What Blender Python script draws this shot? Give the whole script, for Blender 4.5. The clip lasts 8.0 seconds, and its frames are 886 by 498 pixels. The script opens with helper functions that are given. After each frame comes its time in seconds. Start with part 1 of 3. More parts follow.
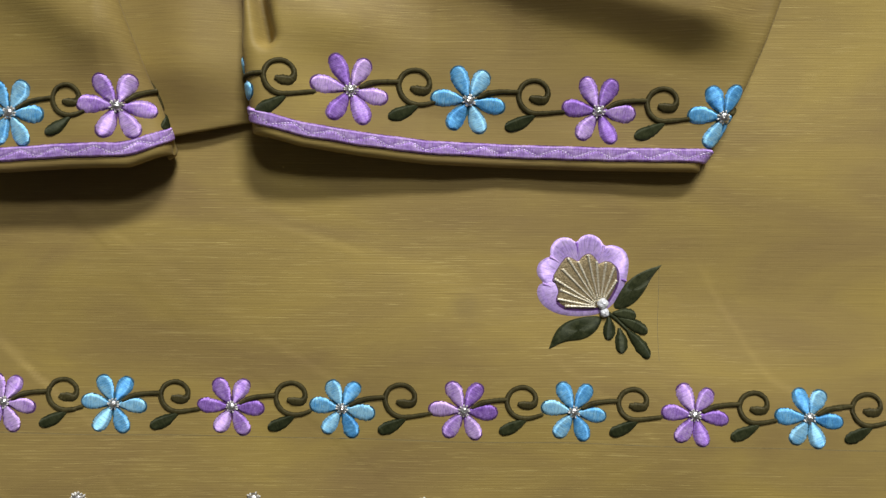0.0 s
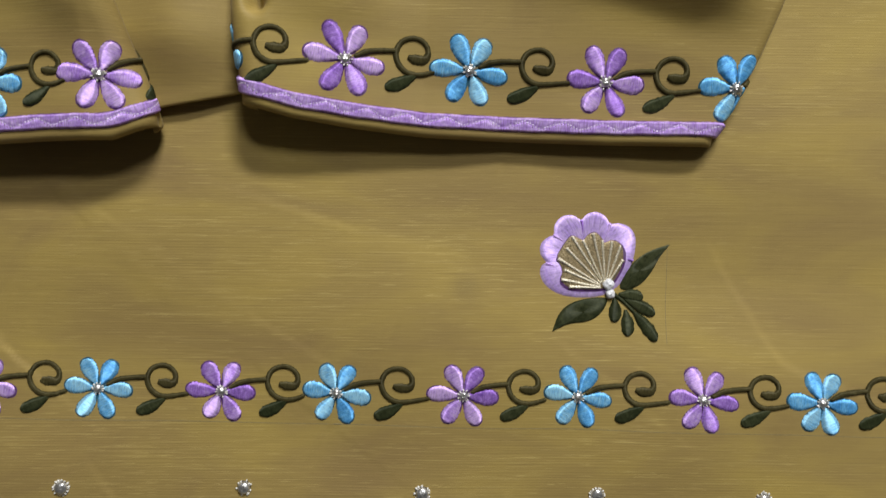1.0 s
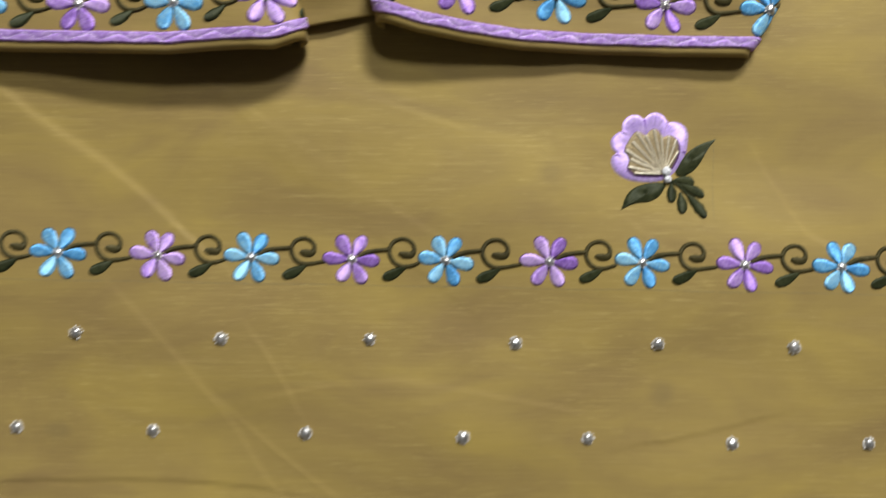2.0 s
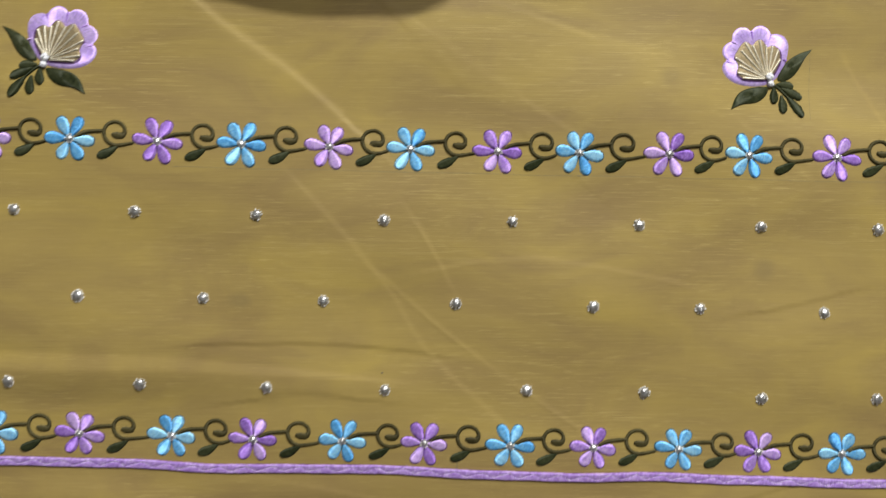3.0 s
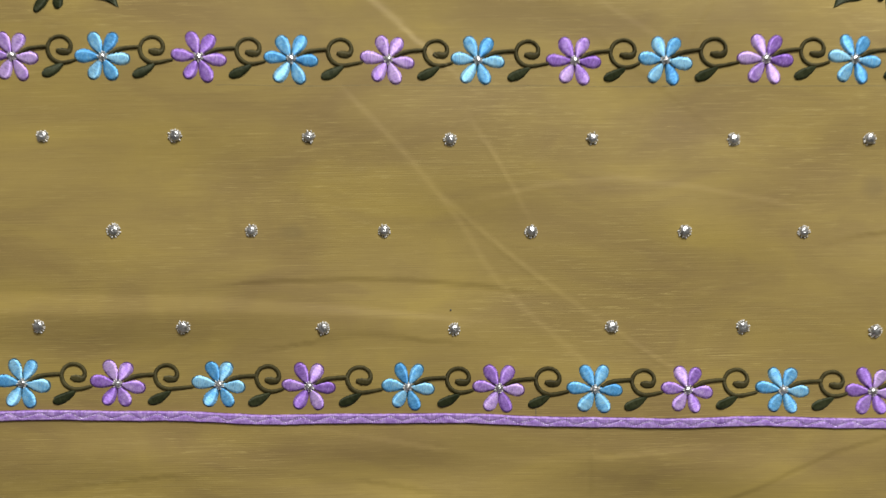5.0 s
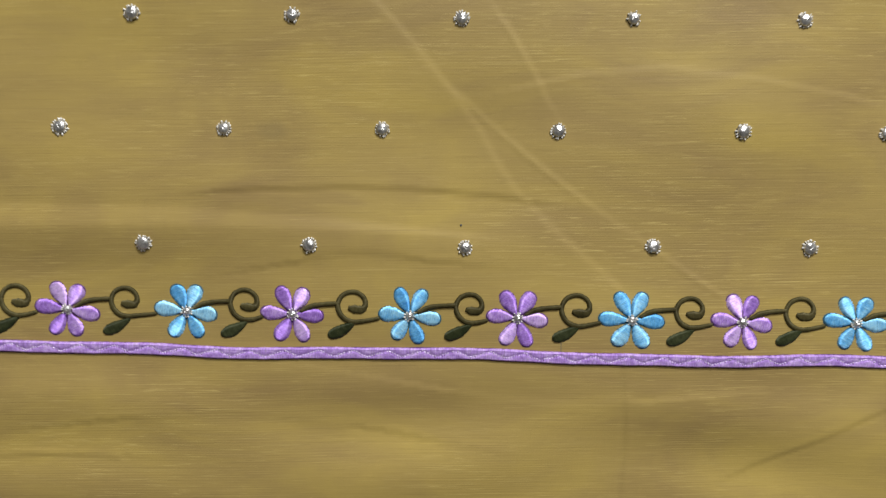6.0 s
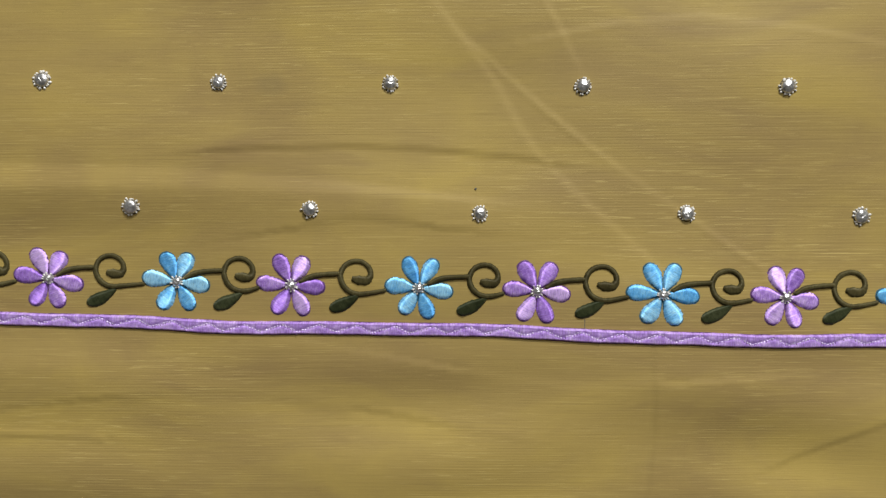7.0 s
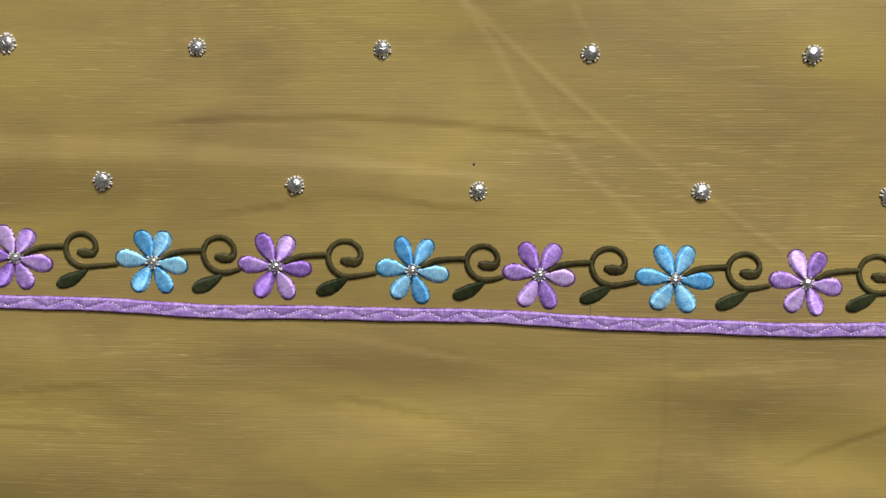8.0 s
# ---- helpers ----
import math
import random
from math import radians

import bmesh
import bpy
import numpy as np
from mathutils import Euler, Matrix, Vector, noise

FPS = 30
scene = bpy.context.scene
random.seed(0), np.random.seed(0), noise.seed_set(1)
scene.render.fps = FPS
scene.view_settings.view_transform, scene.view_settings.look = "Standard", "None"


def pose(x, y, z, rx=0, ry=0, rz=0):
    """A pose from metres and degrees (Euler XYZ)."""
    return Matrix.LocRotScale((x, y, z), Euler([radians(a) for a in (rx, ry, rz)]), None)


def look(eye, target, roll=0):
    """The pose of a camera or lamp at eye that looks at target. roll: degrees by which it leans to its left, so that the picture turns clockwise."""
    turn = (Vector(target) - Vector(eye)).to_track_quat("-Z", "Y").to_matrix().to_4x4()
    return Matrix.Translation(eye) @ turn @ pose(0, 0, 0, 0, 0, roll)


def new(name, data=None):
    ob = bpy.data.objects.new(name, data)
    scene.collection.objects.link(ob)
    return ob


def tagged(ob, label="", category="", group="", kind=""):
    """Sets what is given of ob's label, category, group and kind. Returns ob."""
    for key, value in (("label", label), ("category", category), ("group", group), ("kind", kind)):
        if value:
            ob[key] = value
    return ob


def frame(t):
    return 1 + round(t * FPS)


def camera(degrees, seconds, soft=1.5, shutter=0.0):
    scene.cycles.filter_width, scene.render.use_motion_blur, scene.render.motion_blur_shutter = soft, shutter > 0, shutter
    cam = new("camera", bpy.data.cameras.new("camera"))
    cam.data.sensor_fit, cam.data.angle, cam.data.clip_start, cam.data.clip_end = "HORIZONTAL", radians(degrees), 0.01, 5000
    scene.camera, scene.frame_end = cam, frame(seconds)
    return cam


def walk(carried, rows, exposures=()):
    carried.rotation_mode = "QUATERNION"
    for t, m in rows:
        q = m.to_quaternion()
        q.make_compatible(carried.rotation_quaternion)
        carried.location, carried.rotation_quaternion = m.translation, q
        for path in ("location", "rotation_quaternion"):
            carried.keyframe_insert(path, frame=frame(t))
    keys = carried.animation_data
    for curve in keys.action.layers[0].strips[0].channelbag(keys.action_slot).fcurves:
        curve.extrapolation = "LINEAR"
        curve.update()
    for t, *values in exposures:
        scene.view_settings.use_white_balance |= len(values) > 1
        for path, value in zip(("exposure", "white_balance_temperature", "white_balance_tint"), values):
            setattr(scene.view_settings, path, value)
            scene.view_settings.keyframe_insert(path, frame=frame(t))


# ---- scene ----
cam = camera(60.2, 8.0, soft=1.4, shutter=0.5)
PATH = [
    (0, 0.00708, 0.06105, 0.24320, -2.378, 0.235, 1.801),
    (0.5, 0.00824, 0.06124, 0.23479, -2.594, 0.458, 1.764),
    (1, 0.00663, 0.05708, 0.23291, -3.163, 0.031, 1.899),
    (1.5, -0.00806, 0.03935, 0.26113, -2.311, -0.501, 2.057),
    (2, -0.02704, 0.01442, 0.28890, -2.282, -0.213, 1.710),
    (2.2, -0.04068, 0.00334, 0.29853, -1.953, -0.098, 1.713),
    (3.3, -0.10011, -0.03910, 0.34003, -2.801, -1.449, 2.162),
    (3.5, -0.10338, -0.04392, 0.34125, -2.441, -1.292, 2.347),
    (4, -0.10813, -0.04705, 0.33206, -1.675, -0.186, 1.171),
    (4.2, -0.10873, -0.05065, 0.32864, -2.017, -0.127, 1.217),
    (5.3, -0.11422, -0.07567, 0.28669, -1.831, -0.548, 0.441),
    (5.5, -0.11192, -0.08273, 0.27655, -2.578, 0.243, 0.392),
    (6, -0.11290, -0.09153, 0.25356, -3.849, 0.168, 1.023),
    (6.5, -0.11298, -0.10230, 0.24081, -3.480, 1.235, 1.680),
    (7, -0.11204, -0.10598, 0.23254, -3.196, 1.287, 1.307),
    (7.5, -0.11144, -0.11030, 0.22290, -3.854, 1.390, 1.433),
    (8, -0.11088, -0.10838, 0.21635, -4.305, 1.357, 1.657),
]
walk(cam, [(t, pose(x, y, z, rx, ry, rz)) for t, x, y, z, rx, ry, rz in PATH],
     [(0.0, -0.57), (1.0, -0.56), (1.5, -0.50), (2.0, -0.30), (2.2, -0.20), (3.3, -0.19), (3.5, -0.27), (4.2, -0.28), (5.3, -0.22), (5.5, -0.02), (6.0, -0.10), (6.5, -0.10), (8.0, -0.20)])

# ---- light ----
world = bpy.data.worlds.new("sky")
scene.world = world
world.use_nodes = True
wn = world.node_tree.nodes
sky = wn.new("ShaderNodeTexSky")
sky.sky_type, sky.sun_disc = "NISHITA", False
sky.sun_elevation, sky.sun_rotation = radians(45), radians(0)
wn["Background"].inputs["Strength"].default_value = 0.08
world.node_tree.links.new(sky.outputs["Color"], wn["Background"].inputs["Color"])

# daylight through the window's casement and through the transom above it
for name, wide, high, watts, eye in (("casement_daylight", 0.52, 0.17, 56, (0.40, 1.58, 1.20)), ("transom_daylight", 0.60, 0.34, 36, (0.40, 1.58, 2.13))):
    day = bpy.data.lights.new(name, "AREA")
    day.shape, day.size, day.size_y = "RECTANGLE", wide, high
    day.energy, day.color = watts, (0.98, 0.99, 1.0)
    new(name, day).matrix_world = look(eye, (-0.03, 0.0, 0.0))


# ---- materials ----
def tree(name):
    m = bpy.data.materials.new(name)
    m.use_nodes = True
    return m, m.node_tree.nodes, m.node_tree.links, m.node_tree.nodes["Principled BSDF"]


def mapped(n, l, source, scale, seed=0.0):
    mp = n.new("ShaderNodeMapping")
    mp.inputs["Scale"].default_value = scale
    mp.inputs["Location"].default_value = (seed, seed * 1.7, seed * 0.6)
    l.new(source, mp.inputs["Vector"])
    return mp.outputs["Vector"]


def noisy(n, l, vec, detail=3.0, rough=0.55, scale=1.0, distort=0.0):
    t = n.new("ShaderNodeTexNoise")
    t.inputs["Scale"].default_value, t.inputs["Detail"].default_value = scale, detail
    t.inputs["Roughness"].default_value, t.inputs["Distortion"].default_value = rough, distort
    l.new(vec, t.inputs["Vector"])
    return t.outputs["Fac"]


def ramp(n, l, fac, stops):
    r = n.new("ShaderNodeValToRGB")
    e = r.color_ramp.elements
    e[0].position, e[0].color = stops[0][0], (*stops[0][1], 1)
    e[1].position, e[1].color = stops[-1][0], (*stops[-1][1], 1)
    for p, c in stops[1:-1]:
        e.new(p).color = (*c, 1)
    l.new(fac, r.inputs["Fac"])
    return r.outputs["Color"]


def mix(n, l, fac, a, b, kind="MIX"):
    m = n.new("ShaderNodeMix")
    m.data_type, m.blend_type = "RGBA", kind
    for sock, val in ((m.inputs["Factor"], fac), (m.inputs[6], a), (m.inputs[7], b)):
        if isinstance(val, (int, float)):
            sock.default_value = val
        elif isinstance(val, tuple):
            sock.default_value = (*val, 1)
        else:
            l.new(val, sock)
    return m.outputs[2]


def grey(v):
    return (v, v, v)


def bump(n, l, b, height, strength, distance):
    k = n.new("ShaderNodeBump")
    k.inputs["Strength"].default_value, k.inputs["Distance"].default_value = strength, distance
    l.new(height, k.inputs["Height"])
    l.new(k.outputs["Normal"], b.inputs["Normal"])


def slub_cloth():
    """Mustard dupion: fine weft ribs, long thin slubs, soft large mottling that also paints in broad shading. Sizes in
    millimetres.
    """
    m, n, l, b = tree("mustard_slub_cloth")
    g = n.new("ShaderNodeNewGeometry").outputs["Position"]
    mm = mapped(n, l, g, (1000, 1000, 1000))
    # the weft lies a little askew of the embroidered rows
    skew = n.new("ShaderNodeMapping")
    skew.inputs["Rotation"].default_value = (0, 0, radians(-1.5))
    l.new(mm, skew.inputs["Vector"])
    fibre = skew.outputs["Vector"]
    rib = noisy(n, l, mapped(n, l, fibre, (0.022, 2.7, 0.3)), 2.0, 0.65)
    wave = n.new("ShaderNodeTexWave")
    wave.bands_direction = "Y"
    for key, val in (("Scale", 0.37), ("Distortion", 5.0), ("Detail", 2.0), ("Detail Scale", 0.9), ("Detail Roughness", 0.7)):
        wave.inputs[key].default_value = val
    l.new(mapped(n, l, fibre, (0.03, 1.0, 0.1), 2.0), wave.inputs["Vector"])
    slub = noisy(n, l, mapped(n, l, fibre, (0.036, 3.2, 0.2), 7.3), 1.0, 0.4)
    slub2 = noisy(n, l, mapped(n, l, fibre, (0.10, 3.6, 0.2), 31.0), 1.0, 0.4)
    warp = noisy(n, l, mapped(n, l, mm, (2.2, 0.12, 0.2), 3.0), 1.0)
    patch = noisy(n, l, mapped(n, l, mm, (0.014, 0.034, 0.02), 5.0), 5.0, 0.55, distort=0.8)
    crimp = noisy(n, l, mapped(n, l, fibre, (0.11, 2.1, 0.3), 17.0), 3.0, 0.65, distort=0.6)
    zone = noisy(n, l, mapped(n, l, mm, (0.012, 0.02, 0.02), 11.0), 2.0, 0.5)
    # broad patches put the cloth's large-scale shading and sheen into its colour
    base = ramp(n, l, patch, [(0.3, (0.250, 0.171, 0.061)), (0.5, (0.306, 0.217, 0.066)), (0.7, (0.364, 0.262, 0.068))])
    ribs = ramp(n, l, rib, [(0.28, grey(0.78)), (0.42, grey(0.98)), (0.58, grey(1.02)), (0.72, grey(1.2))])
    col = mix(n, l, 0.32, base, ribs, "MULTIPLY")
    weft = ramp(n, l, wave.outputs["Fac"], [(0.0, grey(0.80)), (0.25, grey(0.98)), (0.7, grey(1.02)), (1.0, grey(1.1))])
    weft = mix(n, l, ramp(n, l, zone, [(0.35, grey(0.15)), (0.6, grey(1.0))]), grey(1.0), weft)
    col = mix(n, l, 0.5, col, weft, "MULTIPLY")
    col = mix(n, l, 0.08, col, ramp(n, l, warp, [(0.3, grey(0.9)), (0.7, grey(1.1))]), "MULTIPLY")
    thread = ramp(n, l, slub, [(0.66, grey(0)), (0.71, grey(0.34))])
    thread2 = ramp(n, l, slub2, [(0.67, grey(0)), (0.71, grey(0.5))])
    both = mix(n, l, 1.0, thread, thread2, "ADD")
    both = mix(n, l, 1.0, both, ramp(n, l, zone, [(0.38, grey(0.25)), (0.62, grey(1.0))]), "MULTIPLY")
    col = mix(n, l, both, col, (0.56, 0.43, 0.15))
    col = mix(n, l, ramp(n, l, slub, [(0.29, grey(0.22)), (0.35, grey(0))]), col, (0.17, 0.115, 0.04))
    col = mix(n, l, 0.12, col, ramp(n, l, crimp, [(0.3, grey(0.72)), (0.46, grey(1.0)), (0.56, grey(1.0)), (0.72, grey(1.16))]), "MULTIPLY")
    # three old damp marks
    for cx, cy, rx, ry, depth in ((-170.5, -70.5, 7.0, 4.5, 0.16), (60, -50, 6.0, 6.5, 0.14), (14, 33, 6.0, 5.0, 0.10)):
        mp = n.new("ShaderNodeMapping")
        mp.inputs["Scale"].default_value = (1 / rx, 1 / ry, 0)
        mp.inputs["Location"].default_value = (-cx / rx, -cy / ry, 0)
        l.new(mm, mp.inputs["Vector"])
        wob = n.new("ShaderNodeVectorMath")
        wob.operation = "LENGTH"
        l.new(mp.outputs["Vector"], wob.inputs[0])
        mark = ramp(n, l, wob.outputs["Value"], [(0.35, grey(depth * 3)), (1.0, grey(0))])
        col = mix(n, l, mark, col, (0.20, 0.145, 0.06))
    l.new(col, b.inputs["Base Color"])
    b.inputs["Roughness"].default_value = 0.6
    b.inputs["Specular IOR Level"].default_value = 0.25
    b.inputs["Sheen Weight"].default_value = 0.05
    b.inputs["Sheen Roughness"].default_value = 0.4
    hgt = mix(n, l, 0.35, ribs, both, "ADD")
    hgt = mix(n, l, 0.45, hgt, crimp, "ADD")
    hgt = mix(n, l, 0.6, hgt, weft, "ADD")
    bump(n, l, b, hgt, 0.3, 0.0002)
    return m


def satin_thread(name, dark, mid, light, spread=1.0, rough=0.34, gloss=0.5, lustre=0.5):
    """Satin stitch: threads lie across the piece (UV in millimetres, u along it); each piece takes its own tone, which
    also paints in sheen.
    """
    m, n, l, b = tree(name)
    uv = n.new("ShaderNodeUVMap").outputs["UV"]
    obj = n.new("ShaderNodeObjectInfo")
    off = n.new("ShaderNodeVectorMath")
    off.operation = "MULTIPLY_ADD"
    l.new(obj.outputs["Random"], off.inputs[0])
    off.inputs[1].default_value = (37.0, 61.0, 0)
    l.new(uv, off.inputs[2])
    vec = off.outputs["Vector"]
    strand = noisy(n, l, mapped(n, l, vec, (3.4, 0.32, 1)), 2.0, 0.6, distort=0.15)
    blotch = noisy(n, l, mapped(n, l, vec, (0.42, 0.5, 1), 4.0), 5.0, 0.8)
    # random tone per piece paints in the sheen that differs between stitch directions
    add = n.new("ShaderNodeMath")
    add.operation = "MULTIPLY_ADD"
    l.new(obj.outputs["Random"], add.inputs[0])
    add.inputs[1].default_value = 0.34 * spread
    sub = n.new("ShaderNodeMath")
    sub.operation = "MULTIPLY_ADD"
    l.new(blotch, sub.inputs[0])
    sub.inputs[1].default_value = 1.5
    sub.inputs[2].default_value = -0.16 - 0.15 * spread
    l.new(sub.outputs[0], add.inputs[2])
    col = ramp(n, l, add.outputs[0], [(0.15, dark), (0.5, mid), (0.85, light)])
    col = mix(n, l, 0.8, col, ramp(n, l, strand, [(0.3, grey(0.6)), (0.5, grey(1.0)), (0.7, grey(1.22))]), "MULTIPLY")
    l.new(col, b.inputs["Base Color"])
    b.inputs["Roughness"].default_value = rough
    b.inputs["Specular IOR Level"].default_value = gloss
    b.inputs["Metallic"].default_value = lustre
    b.inputs["Anisotropic"].default_value = 1.0
    tan = n.new("ShaderNodeTangent")
    tan.direction_type, tan.uv_map = "UV_MAP", "UVMap"
    l.new(tan.outputs["Tangent"], b.inputs["Tangent"])
    bump(n, l, b, strand, 0.3, 0.0003)
    return m


def metal_thread(name, dark, light, rough=0.3, scale=2.2, relief=0.6):
    m, n, l, b = tree(name)
    g = n.new("ShaderNodeNewGeometry").outputs["Position"]
    f = noisy(n, l, mapped(n, l, g, (1000 * scale,) * 3), 2.0, 0.6)
    l.new(ramp(n, l, f, [(0.35, dark), (0.65, light)]), b.inputs["Base Color"])
    b.inputs["Metallic"].default_value, b.inputs["Roughness"].default_value = 0.9, rough
    bump(n, l, b, f, relief, 0.0004)
    return m


def plain(name, low, high, rough, scale):
    m, n, l, b = tree(name)
    g = n.new("ShaderNodeNewGeometry").outputs["Position"]
    f = noisy(n, l, mapped(n, l, g, (scale,) * 3), 4.0, 0.6)
    l.new(ramp(n, l, f, [(0.3, low), (0.7, high)]), b.inputs["Base Color"])
    b.inputs["Roughness"].default_value = rough
    bump(n, l, b, f, 0.2, 0.001)
    return m


CLOTH = slub_cloth()
PURPLE = satin_thread("lilac_satin_thread", (0.21, 0.085, 0.44), (0.44, 0.24, 0.73), (0.76, 0.53, 0.95), 1.3, 0.68, 0.45, 0.4)
BLUE = satin_thread("sky_blue_satin_thread", (0.045, 0.25, 0.62), (0.16, 0.51, 0.89), (0.40, 0.77, 1.0), 1.3, 0.68, 0.45, 0.4)
# dark edge colours: outline thread, and shade painted along raised stitching
PURPLE_EDGE = satin_thread("dark_purple_outline_and_shade", (0.05, 0.02, 0.075), (0.09, 0.038, 0.13), (0.15, 0.065, 0.21), 0.2, 0.6, 0.3, 0.1)
BLUE_EDGE = satin_thread("dark_blue_outline_and_shade", (0.012, 0.04, 0.065), (0.022, 0.08, 0.12), (0.045, 0.14, 0.20), 0.2, 0.6, 0.3, 0.1)
VINE = satin_thread("dark_olive_thread", (0.026, 0.022, 0.008), (0.060, 0.050, 0.019), (0.095, 0.08, 0.032), 0.7, 0.55, 0.2, 0.25)
LEAF = satin_thread("dark_green_thread", (0.014, 0.018, 0.008), (0.030, 0.036, 0.015), (0.06, 0.066, 0.03), 0.5, 0.55, 0.2, 0.25)
LILAC = satin_thread("pale_lilac_satin_thread", (0.36, 0.20, 0.64), (0.56, 0.38, 0.84), (0.76, 0.57, 0.95), 0.3, 0.66, 0.45, 0.4)
PIPING = satin_thread("purple_satin_piping", (0.24, 0.11, 0.46), (0.50, 0.30, 0.75), (0.78, 0.58, 0.94), 0.5, 0.6, 0.45, 0.35)
STITCH = satin_thread("pale_lilac_machine_stitch", (0.62, 0.48, 0.78), (0.78, 0.66, 0.88), (0.86, 0.78, 0.92), 0.3)
SILVER = metal_thread("polished_silver", (0.5, 0.49, 0.46), (0.92, 0.91, 0.88), 0.3, 0.8, 0.5)
GOLD = metal_thread("pale_gold_zari_thread", (0.60, 0.53, 0.37), (0.93, 0.88, 0.74), 0.5)
BRONZE = metal_thread("bronze_zari_thread", (0.20, 0.15, 0.075), (0.45, 0.36, 0.21), 0.58)
KNOT = metal_thread("pale_champagne_knot_thread", (0.50, 0.47, 0.41), (0.90, 0.88, 0.82), 0.42, 1.4)
KNOT.node_tree.nodes["Principled BSDF"].inputs["Metallic"].default_value = 0.15
WHITE = plain("white_silver_knot_thread", (0.55, 0.55, 0.56), (0.85, 0.85, 0.86), 0.3, 1500)
STUD_SHADE = plain("dark_stud_shade", (0.035, 0.03, 0.022), (0.08, 0.07, 0.055), 0.6, 1500)
CHALK = plain("faded_grey_chalk", (0.17, 0.135, 0.06), (0.25, 0.20, 0.085), 0.9, 900)
PEN = plain("dark_pen_mark", (0.03, 0.04, 0.05), (0.06, 0.07, 0.08), 0.8, 900)
PLASTER = plain("grey_plaster", (0.20, 0.19, 0.175), (0.26, 0.25, 0.23), 0.9, 6)
BOARD = plain("brown_wooden_floor", (0.10, 0.065, 0.035), (0.17, 0.11, 0.06), 0.6, 14)


# ---- building helpers ----
MM = 0.001


def part(name, v, f, material, parent=None, label="", uv=None, smooth=True):
    """One mesh object from vertices in millimetres."""
    me = bpy.data.meshes.new(name)
    me.from_pydata((np.asarray(v, float) * MM).tolist(), [], f)
    if uv is not None:
        lay = me.uv_layers.new(name="UVMap")
        idx = np.empty(len(me.loops), int)
        me.loops.foreach_get("vertex_index", idx)
        lay.data.foreach_set("uv", np.asarray(uv, float)[idx].ravel())
    if smooth:
        me.polygons.foreach_set("use_smooth", [True] * len(me.polygons))
    me.materials.append(material)
    ob = new(name, me)
    if parent:
        ob.parent = parent
    return tagged(ob, label)


def grid_faces(rows, cols, wrap=False):
    f = []
    for i in range(rows - 1):
        for j in range(cols if wrap else cols - 1):
            k = (j + 1) % cols
            f.append((i * cols + j, i * cols + k, (i + 1) * cols + k, (i + 1) * cols + j))
    return f


def smooth_line(pts, n):
    """Catmull-Rom line through the points, n steps a span."""
    p = np.array(pts, float)
    p = np.vstack([2 * p[0] - p[1], p, 2 * p[-1] - p[-2]])
    out = []
    for i in range(1, len(p) - 2):
        for t in np.linspace(0, 1, n, endpoint=False):
            a, b, c, d = p[i - 1], p[i], p[i + 1], p[i + 2]
            out.append(0.5 * (2 * b + (c - a) * t + (2 * a - 5 * b + 4 * c - d) * t * t + (3 * b - a - 3 * c + d) * t ** 3))
    return np.array(out + [p[-2]])


def line_at(knots):
    xs, ys = zip(*knots)
    return lambda x: np.interp(x, xs, ys)


def step(x, a, b):
    t = np.clip((x - a) / (b - a), 0, 1)
    return t * t * (3 - 2 * t)


def to_line(x, y, pts):
    """Distance to a polyline, signed by its side (left of its run is plus)."""
    best, sign = np.full(np.shape(x), 1e9), np.ones(np.shape(x))
    for (ax, ay), (bx, by) in zip(pts, pts[1:]):
        dx, dy = bx - ax, by - ay
        t = np.clip(((x - ax) * dx + (y - ay) * dy) / (dx * dx + dy * dy), 0, 1)
        d = np.hypot(x - ax - t * dx, y - ay - t * dy)
        s = np.sign(dx * (y - ay) - dy * (x - ax))
        near = d < best
        best, sign = np.where(near, d, best), np.where(near, s, sign)
    return best, sign


# Pressed creases of the panel: line, half width, height of the sharp ridge, height of the step across it.
CREASES = [
    ([(-200, 64), (-180, 48), (-155, 32), (-129, 11)], 2.6, 0.12, -0.42),
    ([(-143, -22), (-123, -43), (-102, -69), (-88, -91), (-56, -119)], 1.2, 0.05, -0.14),
    ([(-109, -58), (-88, -76), (-64, -94), (-20, -123)], 0.8, 0.20, -0.08),
    ([(-95, -34), (-88, -45), (-82, -55)], 1.0, 0.16, -0.15),
    ([(-84, -54), (-41, -48), (21, -57)], 1.4, 0.08, -0.10),
    ([(-187, -91), (-142, -89), (-115, -90), (-89, -92)], 1.0, -0.22, 0.20),
    ([(-8, -182), (12, -173), (46, -156), (80, -146)], 0.8, -0.18, 0.18),
    ([(-262, -181), (-240, -180), (-222, -181)], 1.2, 0.25, 0.1),
    ([(-53, -146), (-51, -175), (-54, -210)], 1.5, -0.08, 0.12),
    ([(100, 30), (112, 12), (128, 6)], 1.6, 0.1, -0.2),
    ([(60, -68), (76, -64), (92, -60)], 1.4, 0.12, 0.15),
    ([(-99, 47), (-75, 26), (-52, 8)], 6.0, 0.04, 0.10),
    ([(-6, 23), (9, 50), (21, 66)], 6.0, 0.05, 0.10),
    ([(-90, 47), (-73, 35), (-53, 23)], 4.5, 0.04, -0.10),
    ([(-17, 48), (15, 37), (42, 18)], 5.0, 0.03, -0.10),
    ([(-107, -157), (-78, -161), (-51, -159)], 4.0, 0.08, -0.18),
    ([(-158, -113), (-144, -111), (-126, -112)], 2.5, -0.10, 0.20),
    ([(-214, -167), (-183, -164), (-146, -169)], 4.5, 0.07, 0.18),
]
CREASE_LINES = [(smooth_line(pts, 2).tolist(), w, ridge, lift) for pts, w, ridge, lift in CREASES]
BAND_TOP = line_at([(-330, -95), (-254, -96), (-201, -96), (-149, -99), (-97, -104), (-80, -106)])
